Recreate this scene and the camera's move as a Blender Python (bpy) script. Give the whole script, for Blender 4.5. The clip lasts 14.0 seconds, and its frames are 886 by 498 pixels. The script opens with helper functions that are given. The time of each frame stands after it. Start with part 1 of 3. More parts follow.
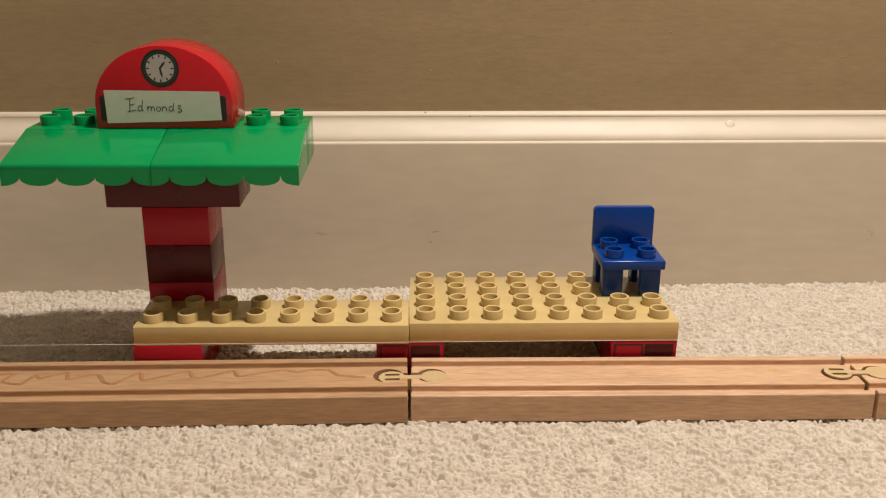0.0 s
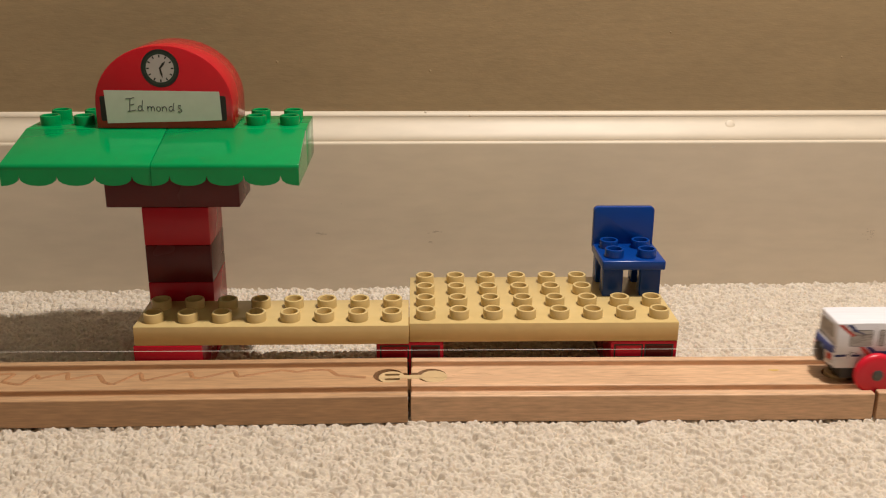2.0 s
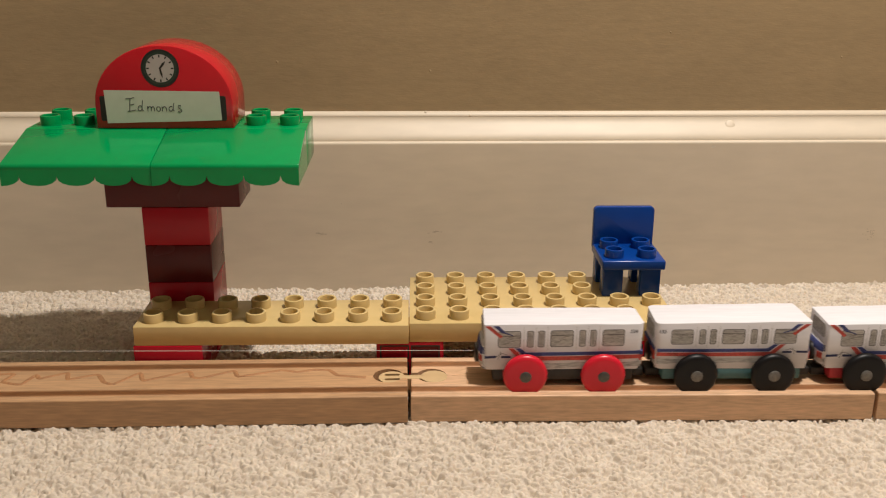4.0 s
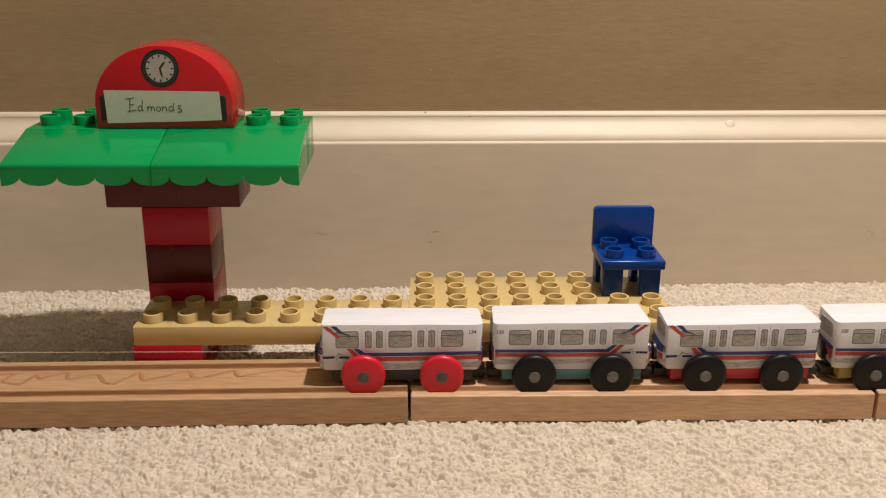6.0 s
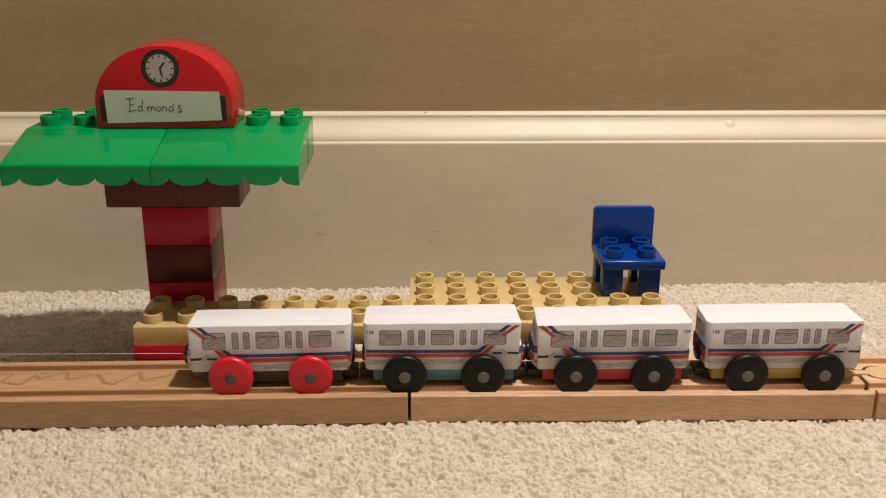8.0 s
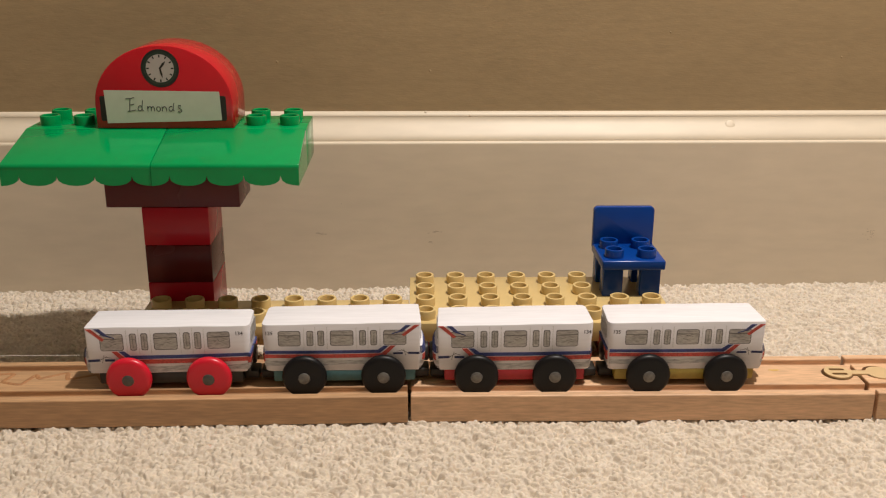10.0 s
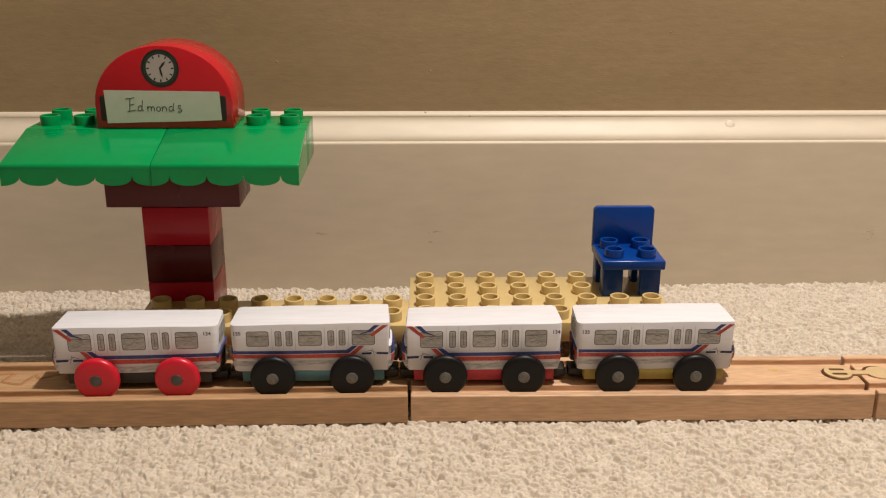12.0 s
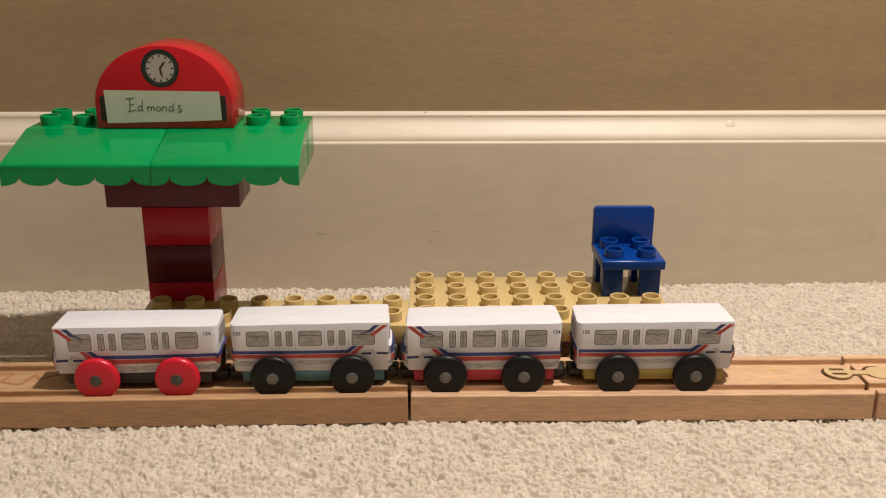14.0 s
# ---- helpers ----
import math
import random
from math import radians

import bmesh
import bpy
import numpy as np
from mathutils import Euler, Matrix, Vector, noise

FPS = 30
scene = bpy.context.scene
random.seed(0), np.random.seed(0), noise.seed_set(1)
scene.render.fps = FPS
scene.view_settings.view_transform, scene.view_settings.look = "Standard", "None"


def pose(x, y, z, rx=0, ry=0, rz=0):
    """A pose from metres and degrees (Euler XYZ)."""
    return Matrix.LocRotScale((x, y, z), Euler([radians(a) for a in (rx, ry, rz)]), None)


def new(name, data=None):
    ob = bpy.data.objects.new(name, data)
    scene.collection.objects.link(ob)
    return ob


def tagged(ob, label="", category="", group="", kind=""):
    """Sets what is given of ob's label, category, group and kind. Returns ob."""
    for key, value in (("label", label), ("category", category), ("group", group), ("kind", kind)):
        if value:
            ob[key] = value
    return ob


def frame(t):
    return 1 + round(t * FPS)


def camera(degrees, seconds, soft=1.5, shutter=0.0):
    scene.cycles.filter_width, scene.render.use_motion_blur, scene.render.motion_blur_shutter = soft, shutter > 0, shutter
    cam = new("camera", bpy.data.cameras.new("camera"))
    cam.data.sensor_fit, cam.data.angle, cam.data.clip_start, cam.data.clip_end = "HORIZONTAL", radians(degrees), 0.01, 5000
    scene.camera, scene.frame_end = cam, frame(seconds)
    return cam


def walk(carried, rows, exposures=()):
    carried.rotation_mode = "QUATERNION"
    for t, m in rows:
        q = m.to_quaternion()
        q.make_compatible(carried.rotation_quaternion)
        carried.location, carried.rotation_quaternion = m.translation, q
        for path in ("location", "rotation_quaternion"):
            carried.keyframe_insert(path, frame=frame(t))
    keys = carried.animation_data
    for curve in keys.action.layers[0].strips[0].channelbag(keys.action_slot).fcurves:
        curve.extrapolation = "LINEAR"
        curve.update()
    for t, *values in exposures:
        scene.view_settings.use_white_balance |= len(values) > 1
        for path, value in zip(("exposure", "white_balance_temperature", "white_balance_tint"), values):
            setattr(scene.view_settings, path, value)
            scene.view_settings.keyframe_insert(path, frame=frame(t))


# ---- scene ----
# Millimetre plan: x along the track, y towards the wall, z up from the carpet.
MM = 0.001
cam = camera(49.889, 14.0, soft=1.15, shutter=0.5)
EYE = pose(3.339 * MM, -413.639 * MM, 202.242 * MM, 71.7299, 0, -1.7175) @ pose(0, 0, 0, 0, 0, 0.3766)
walk(cam, [(0.0, EYE), (14.0, EYE)], exposures=[(0.0, 0.0), (14.0, 0.0)])

# ---- light: one warm lamp, unseen, shines down from above and to the right of the track, plus two added fills, in a small closed room ----
world = bpy.data.worlds.new("night")
world.use_nodes = True
world.node_tree.nodes["Background"].inputs[0].default_value = (0.9, 0.75, 0.6, 1)
world.node_tree.nodes["Background"].inputs[1].default_value = 0.02
scene.world = world
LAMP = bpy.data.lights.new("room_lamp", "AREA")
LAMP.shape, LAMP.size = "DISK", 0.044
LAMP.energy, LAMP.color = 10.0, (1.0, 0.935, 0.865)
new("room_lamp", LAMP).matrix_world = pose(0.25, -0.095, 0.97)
# Weak fill light to all sides, added at the lamp to lift the shade.
SIDE_FILL = bpy.data.lights.new("added_side_fill", "POINT")
SIDE_FILL.energy, SIDE_FILL.color, SIDE_FILL.shadow_soft_size = 3.0, (1.0, 0.92, 0.84), 0.03
new("added_side_fill", SIDE_FILL).matrix_world = pose(0.25, -0.095, 0.985)
# Upward fill light, added to brighten the shadows by way of the ceiling.
UP_FILL = bpy.data.lights.new("added_up_fill", "AREA")
UP_FILL.shape, UP_FILL.size, UP_FILL.energy, UP_FILL.color = "DISK", 0.08, 11.0, (1.0, 0.95, 0.85)
new("added_up_fill", UP_FILL).matrix_world = pose(0.25, -0.095, 1.02, 180)


# ---- materials ----
def material(name, colour, rough=0.5, spread=0.08, scale=400.0, bump=0.0, fine=2500.0, metal=0.0, streak=(1, 1, 1),
             island=0.0, spec=0.5, coat=0.0, second=None, dirt=0.0):
    """A surface whose colour wanders at two scales, with fine relief."""
    m = bpy.data.materials.new(name)
    m.use_nodes = True
    nodes, links = m.node_tree.nodes, m.node_tree.links
    shader = nodes["Principled BSDF"]
    shader.inputs["Roughness"].default_value = rough
    shader.inputs["Metallic"].default_value = metal
    shader.inputs["Specular IOR Level"].default_value = spec
    shader.inputs["Coat Weight"].default_value = coat
    shader.inputs["Coat Roughness"].default_value = 0.08
    place = nodes.new("ShaderNodeTexCoord")
    stretch = nodes.new("ShaderNodeMapping")
    stretch.inputs["Scale"].default_value = streak
    links.new(place.outputs["Object"], stretch.inputs["Vector"])

    def cloud(size, detail):
        n = nodes.new("ShaderNodeTexNoise")
        n.inputs["Scale"].default_value, n.inputs["Detail"].default_value = size, detail
        links.new(stretch.outputs[0], n.inputs["Vector"])
        return n.outputs["Fac"]

    coarse, grain = cloud(scale * 0.12, 3), cloud(scale, 5)
    both = nodes.new("ShaderNodeMath")
    both.operation = "MULTIPLY_ADD"
    both.inputs[1].default_value = 0.6
    half = nodes.new("ShaderNodeMath")
    half.operation = "MULTIPLY"
    half.inputs[1].default_value = 0.4
    links.new(coarse, half.inputs[0])
    links.new(grain, both.inputs[0])
    links.new(half.outputs[0], both.inputs[2])
    fac = both.outputs[0]
    if island:
        info = nodes.new("ShaderNodeNewGeometry")
        mix = nodes.new("ShaderNodeMath")
        mix.operation = "MULTIPLY_ADD"
        mix.inputs[1].default_value = island
        links.new(info.outputs["Random Per Island"], mix.inputs[0])
        links.new(fac, mix.inputs[2])
        shift = nodes.new("ShaderNodeMath")
        shift.operation = "SUBTRACT"
        shift.inputs[1].default_value = island / 2
        links.new(mix.outputs[0], shift.inputs[0])
        fac = shift.outputs[0]
    ramp = nodes.new("ShaderNodeValToRGB")
    dark = second or [c * (1 - spread * 2) for c in colour]
    light = [min(1, c * (1 + spread)) for c in colour]
    ramp.color_ramp.elements[0].position, ramp.color_ramp.elements[1].position = 0.3, 0.7
    ramp.color_ramp.elements[0].color, ramp.color_ramp.elements[1].color = (*dark, 1), (*light, 1)
    links.new(fac, ramp.inputs[0])
    links.new(ramp.outputs[0], shader.inputs["Base Color"])
    if dirt:
        change = nodes.new("ShaderNodeMath")
        change.operation = "MULTIPLY_ADD"
        change.inputs[1].default_value, change.inputs[2].default_value = dirt, rough
        links.new(coarse, change.inputs[0])
        links.new(change.outputs[0], shader.inputs["Roughness"])
    if bump:
        relief = nodes.new("ShaderNodeBump")
        relief.inputs["Strength"].default_value, relief.inputs["Distance"].default_value = bump, 0.0004
        links.new(cloud(fine, 3), relief.inputs["Height"])
        links.new(relief.outputs[0], shader.inputs["Normal"])
    return m


def plastic(name, colour, rough=0.09):
    return material(name, colour, rough, 0.035, 160, 0.012, 500, dirt=0.07, spec=0.42)


TAN = plastic("tan_plastic", (0.61, 0.445, 0.195))
RED = plastic("red_plastic", (0.43, 0.007, 0.021), 0.2)
ARCH_RED = plastic("glossy_red_plastic", (0.47, 0.008, 0.016), 0.12)
ARCH_RED.node_tree.nodes["Principled BSDF"].inputs["Specular IOR Level"].default_value = 0.6
MAROON = plastic("maroon_plastic", (0.10, 0.009, 0.010), 0.24)
for brick_paint in (RED, MAROON):
    brick_paint.node_tree.nodes["Principled BSDF"].inputs["Specular IOR Level"].default_value = 0.28
GREEN = plastic("green_plastic", (0.0, 0.26, 0.07))
GREEN.node_tree.nodes["Principled BSDF"].inputs["Specular IOR Level"].default_value = 0.3
BLUE = plastic("blue_plastic", (0.002, 0.041, 0.235), 0.2)
BLUE.node_tree.nodes["Principled BSDF"].inputs["Specular IOR Level"].default_value = 0.3
WHEEL_RED = plastic("red_wheel", (0.60, 0.010, 0.028), 0.3)
WHEEL_BLACK = plastic("black_wheel", (0.006, 0.0055, 0.006), 0.38)
WHEEL_BLACK.node_tree.nodes["Principled BSDF"].inputs["Specular IOR Level"].default_value = 0.24
# Darker beech for the left track piece and the scratches.
DARK_BEECH = material("dark_beech", (0.51, 0.298, 0.155), 0.45, 0.17, 950, 0.2, 1800, streak=(0.1, 1, 1))
BEECH = material("beech", (0.66, 0.412, 0.245), 0.45, 0.17, 950, 0.2, 1800, streak=(0.12, 1, 1))
CONNECTOR = plastic("connector_plastic", (0.58, 0.41, 0.22), 0.35)
PAPER = material("white_paper", (0.70, 0.68, 0.71), 0.75, 0.05, 450, 0.08, 1500, streak=(0.14, 1, 1))
SIGN_PAPER = material("sign_paper", (0.545, 0.565, 0.475), 0.8, 0.03, 250, 0.05, 1500)
INK_GREY = material("pencil_grey", (0.45, 0.43, 0.41), 0.8, 0.3, 1800, streak=(0.3, 1, 1.6))
INK_DARK = material("dark_ink", (0.11, 0.10, 0.105), 0.8, 0.1)
INK_PEN = material("pen_ink", (0.035, 0.03, 0.04), 0.7, 0.2)
INK_NAVY = material("navy_ink", (0.03, 0.035, 0.10), 0.8, 0.3, 1600)
INK_BLUE = material("blue_ink", (0.06, 0.075, 0.23), 0.8, 0.4, 1600)
INK_RED = material("orange_red_ink", (0.55, 0.085, 0.065), 0.8, 0.35, 1600)
PENCIL_MID = material("mid_pencil", (0.21, 0.20, 0.19), 0.8, 0.2, 900)
INK_BLACK = material("black_print", (0.012, 0.014, 0.012), 0.35, 0.1)
CLOCK_WHITE = material("clock_face", (0.44, 0.385, 0.375), 0.4, 0.03)
PENCIL = material("brown_crayon", (0.40, 0.19, 0.08), 0.7, 0.2, 900)
STEEL = material("axle_steel", (0.10, 0.095, 0.085), 0.45, 0.15, 900, metal=0.6)
MAGNET = material("dark_magnet", (0.03, 0.025, 0.022), 0.35, 0.2, 600, metal=0.3)
CHASSIS = {
    "black": material("black_wood", (0.02, 0.017, 0.015), 0.5, 0.2, 500),
    "teal": material("teal_wood", (0.06, 0.17, 0.19), 0.5, 0.1, 500),
    "red": material("red_wood", (0.42, 0.02, 0.03), 0.5, 0.1, 500),
    "yellow": material("yellow_wood", (0.36, 0.27, 0.05), 0.5, 0.1, 500)}
WALL = material("taupe_wall_paint", (0.335, 0.240, 0.128), 0.54, 0.075, 420, 0.2, 1300, streak=(0.22, 1, 1), dirt=0.1)
TRIM = material("cream_trim_paint", (0.63, 0.535, 0.41), 0.5, 0.045, 160, 0.10, 300, streak=(0.25, 1, 1))
ROOM = material("room_paint", (0.72, 0.68, 0.62), 0.8, 0.03, 20, 0.1, 200)
CEILING = material("ceiling_paint", (0.84, 0.81, 0.77), 0.85, 0.03, 20, 0.1, 200)
CARPET = material("beige_carpet", (0.612, 0.535, 0.445), 0.95, 0.10, 700, 0.5, 2200, second=(0.475, 0.40, 0.32), spec=0.1)
yarn = CARPET.node_tree.nodes["Principled BSDF"]
yarn.inputs["Subsurface Weight"].default_value, yarn.inputs["Subsurface Scale"].default_value = 0.4, 0.0012
yarn.inputs["Subsurface Radius"].default_value = (1.0, 0.85, 0.65)
CARPET_BASE = material("carpet_backing", (0.60, 0.50, 0.40), 0.95, 0.2, 300, 0.5, 900, spec=0.1)
THREAD = material("white_thread", (0.78, 0.76, 0.72), 0.6, 0.05)
SCUFF = material("grey_scuff", (0.52, 0.435, 0.33), 0.6, 0.2, 900)
CHIP = material("paint_chip", (0.66, 0.60, 0.50), 0.5, 0.2, 900)


# ---- mesh helpers, all in millimetres ----
def finish(bm, smooth=40):
    bmesh.ops.recalc_face_normals(bm, faces=bm.faces)
    for f in bm.faces:
        f.smooth = True
    for e in bm.edges:
        e.smooth = len(e.link_faces) == 2 and e.calc_face_angle(0) < radians(smooth)
    return bm


def mesh_of(name, bm, mat, smooth=40):
    finish(bm, smooth)
    bmesh.ops.scale(bm, vec=(MM, MM, MM), verts=bm.verts)
    me = bpy.data.meshes.new(name)
    bm.to_mesh(me)
    bm.free()
    me.materials.append(mat)
    return me


def part(name, bm, mat, parent, label="", at=None, smooth=40):
    me = bm if isinstance(bm, bpy.types.Mesh) else mesh_of(name, bm, mat, smooth)
    ob = new(name, me)
    ob.parent = parent
    if at:
        ob.location = [c * MM for c in at]
    return tagged(ob, label)


def thing(name, label, category, group="", at=(0, 0, 0), turn=(0, 0, 0), kind=""):
    ob = new(name)
    ob.empty_display_size = 0.005
    ob.matrix_basis = pose(at[0] * MM, at[1] * MM, at[2] * MM, *turn)
    return tagged(ob, label, category, group, kind)


def block(x0, x1, y0, y1, z0, z1, bevel=0.4, segments=2, bm=None):
    own = bmesh.new()
    bmesh.ops.create_cube(own, size=1)
    for v in own.verts:
        v.co = Vector((x0 if v.co.x < 0 else x1, y0 if v.co.y < 0 else y1, z0 if v.co.z < 0 else z1))
    if bevel:
        bmesh.ops.bevel(own, geom=list(own.edges), offset=bevel, segments=segments, profile=0.5, affect="EDGES")
    return join(bm, own)


def join(bm, own):
    if bm is None:
        return own
    me = bpy.data.meshes.new("scratch")
    own.to_mesh(me)
    own.free()
    bm.from_mesh(me)
    bpy.data.meshes.remove(me)
    return bm


def prism(points, axis, a, b, bevel=0.0, bm=None):
    """An outline pushed from a to b along the axis 'x', 'y' or 'z'; the outline's pairs are the two other axes in order."""
    own = bmesh.new()

    def put(u, v, w):
        return {"x": (w, u, v), "y": (u, w, v), "z": (u, v, w)}[axis]

    low = [own.verts.new(put(u, v, a)) for u, v in points]
    high = [own.verts.new(put(u, v, b)) for u, v in points]
    own.faces.new(low)
    own.faces.new(high[::-1])
    n = len(points)
    for i in range(n):
        own.faces.new((low[i], low[(i + 1) % n], high[(i + 1) % n], high[i]))
    bmesh.ops.recalc_face_normals(own, faces=own.faces)
    if bevel:
        sharp = [e for e in own.edges if e.calc_face_angle(0) > radians(30)]
        bmesh.ops.bevel(own, geom=sharp, offset=bevel, segments=2, profile=0.5, affect="EDGES", clamp_overlap=True)
    return join(bm, own)


def lathe(profile, steps=24, axis="z", bm=None):
    """Turn (radius, height) pairs round the axis."""
    own = bmesh.new()
    rings = []
    for r, h in profile:
        ring = []
        for i in range(steps if r > 1e-6 else 1):
            a = 2 * math.pi * i / steps
            c, s = r * math.cos(a), r * math.sin(a)
            ring.append(own.verts.new({"z": (c, s, h), "y": (c, h, s), "x": (h, c, s)}[axis]))
        rings.append(ring)
    for p, q in zip(rings, rings[1:]):
        for i in range(steps):
            j = (i + 1) % steps
            f = [p[i % len(p)], p[j % len(p)], q[j % len(q)], q[i % len(q)]]
            f = [v for k, v in enumerate(f) if v not in f[:k]]
            if len(f) > 2:
                own.faces.new(f)
    for ring in (rings[0], rings[-1]):
        if len(ring) > 2:
            own.faces.new(ring)
    return join(bm, own)


def rounded(w, h, r, cx=0.0, cy=0.0, n=4):
    pts = []
    for sx, sy, a0 in ((1, 1, 0), (-1, 1, 90), (-1, -1, 180), (1, -1, 270)):
        for i in range(n + 1):
            a = radians(a0 + 90 * i / n)
            pts.append((cx + sx * (w / 2 - r) + r * math.cos(a), cy + sy * (h / 2 - r) + r * math.sin(a)))
    return pts


def cut(me, cutters):
    """The mesh with the cutters' shapes taken out."""
    ob = new("scratch", me)
    tools = [new("scratch", c) for c in cutters]
    for c in tools:
        mod = ob.modifiers.new("cut", "BOOLEAN")
        mod.operation, mod.solver, mod.object = "DIFFERENCE", "EXACT", c
    out = bpy.data.meshes.new_from_object(ob.evaluated_get(bpy.context.evaluated_depsgraph_get()))
    for o in (ob, *tools):
        bpy.data.objects.remove(o)
    for poly in out.polygons:
        poly.use_smooth = False
    return out


def writing(name, words, size, mat, parent, at, thin=0.0):
    """Words in the built-in font as a flat mesh, size in millimetres."""
    cu = bpy.data.curves.new(name, "FONT")
    cu.body, cu.size, cu.offset, cu.extrude = words, size * MM, thin * MM, 0.02 * MM
    cu.align_x, cu.align_y = "CENTER", "CENTER"
    ob = new("scratch", cu)
    me = bpy.data.meshes.new_from_object(ob.evaluated_get(bpy.context.evaluated_depsgraph_get()))
    bpy.data.objects.remove(ob)
    me.materials.clear()
    me.materials.append(mat)
    out = new(name, me)
    out.parent = parent
    out.matrix_basis = pose(at[0] * MM, at[1] * MM, at[2] * MM, 90)
    return out


def pen_strokes(name, strokes, mat, parent, wide=0.45):
    """Thin drawn lines on a sheet that faces the front; points in the sheet's millimetres."""
    cu = bpy.data.curves.new(name, "CURVE")
    cu.dimensions, cu.bevel_depth, cu.bevel_resolution, cu.resolution_u = "3D", wide / 2 * MM, 2, 5
    for pts in strokes:
        sp = cu.splines.new("BEZIER")
        sp.bezier_points.add(len(pts) - 1)
        for b, (u, v) in zip(sp.bezier_points, pts):
            b.co = (u * MM, 0.1 * MM, v * MM)
            b.handle_left_type = b.handle_right_type = "AUTO"
    ob = new("scratch", cu)
    me = bpy.data.meshes.new_from_object(ob.evaluated_get(bpy.context.evaluated_depsgraph_get()))
    bpy.data.objects.remove(ob)
    me.materials.clear()
    me.materials.append(mat)
    return part(name, me, mat, parent)


# ---- the room ----
WALL_TURN = 1.02
WALL_Y = 123.5


def setting(name, bm, mat, label, at=(0, 0, 0), turn=0.0):
    ob = new(name, mesh_of(name, bm, mat))
    ob.matrix_basis = pose(at[0] * MM, at[1] * MM, at[2] * MM, 0, 0, turn)
    return tagged(ob, label, kind="structure")


setting("floor", block(-1500, 1700, -2300, 260, -60, -6.5, 0), CARPET_BASE, "beige cut-pile carpet floor")
wall_north = setting("wall_north", block(-1550, 1700, 14, 123, -60, 2400, 0), WALL, "taupe painted wall with roller texture", (0, WALL_Y, 0), WALL_TURN)
# Walls and ceiling out of view, assumed; they throw lamp light back as fill.
setting("wall_south", block(-1500, 1700, -2420, -2300, -60, 2400, 0), ROOM, "plain pale back wall, unseen, added to bounce light")
setting("wall_west", block(-1620, -1500, -2420, 260, -60, 2400, 0), ROOM, "plain pale side wall, unseen, added to bounce light")
setting("wall_east", block(1700, 1820, -2420, 260, -60, 2400, 0), ROOM, "plain pale side wall, unseen, added to bounce light")
setting("ceiling", block(-1620, 1820, -2420, 260, 2400, 2500, 0), CEILING, "plain pale ceiling, unseen, added to bounce light")

for x, z, r in ((-75, 133, 0.9), (12, 128, 0.7), (150, 150, 0.6), (252, 136, 0.7)):
    nick = lathe([(0, -0.35), (0.6 * r, -0.25), (r, 0.2), (0, 0.3)], 9, "y")
    part("paint_nick", nick, WALL, wall_north, "small raised paint speck", (x, 14, z))


def baseboard():
    """A tall flat board with a beaded, sloping cap moulding."""
    out = [(0, -20), (0, 87.7), (0.05, 88.2), (0.35, 88.8), (0.9, 89.2), (1.7, 89.35), (1.95, 89.4), (2.0, 89.7)]
    for i in range(17):
        a = i / 16
        out.append((2.0 + 8.7 * (0.18 * a + 0.82 * a * a * (3 - 2 * a)), 89.8 + 12.0 * a))
    out += [(10.9, 101.9), (10.65, 102.0), (10.65, 102.3), (10.9, 103.0), (11.6, 103.9), (12.5, 104.4), (13.9, 104.7), (13.9, -20)]
    ob = setting("baseboard", prism(out, "x", -1480, 1680), TRIM, "cream painted baseboard with moulded cap", (0, WALL_Y, 0), WALL_TURN)
    spots = [(276.7, 33, 9, 7, SCUFF), (-53, 35, 6, 1.2, SCUFF), (16.3, 35.5, 7.5, 1.0, SCUFF), (-40, 53, 1.2, 1.2, SCUFF),
             (12, 29, 3, 0.8, SCUFF), (215, 83, 1.6, 1.2, CHIP), (176, 86, 2.6, 1.4, CHIP)]
    for x, z, w, h, mat in spots:
        bm = bmesh.new()
        for _ in range(22 if w > 8 else 9 if w > 2 else 1):
            u, v = (random.gauss(0, w * 0.25), random.gauss(0, h * 0.3)) if w > 2 else (0, 0)
            pts = [(u + random.uniform(0.2, 0.5) * math.cos(a) * (1 + 1.2 * (w > 2 * h)), v + random.uniform(0.15, 0.4) * math.sin(a))
                   for a in (2 * math.pi * i / 8 for i in range(8))]
            prism(pts, "y", -0.05 - random.uniform(0, 0.02), 0.2, bm=bm)
        part("scuff", bm, mat, ob, "grey scuff mark" if mat is SCUFF else "chipped paint spot", (x, 0, z))
    for x, z, y in ((9.5, 104.3, 12.1), (35.2, 102.7, 10.9), (188, 97.4, 7.9)):
        size = 3.2 if x > 100 else 0.9
        drip = lathe([(0, -0.35), (0.5 * size, -0.3), (0.85 * size, -0.1), (size, 0.3), (0, 0.6)], 14, "y")
        part("paint_drip", drip, TRIM, ob, "dried paint drip", (x, y, z)).rotation_euler = (radians(-36 if x > 100 else -20), 0, 0)


baseboard()


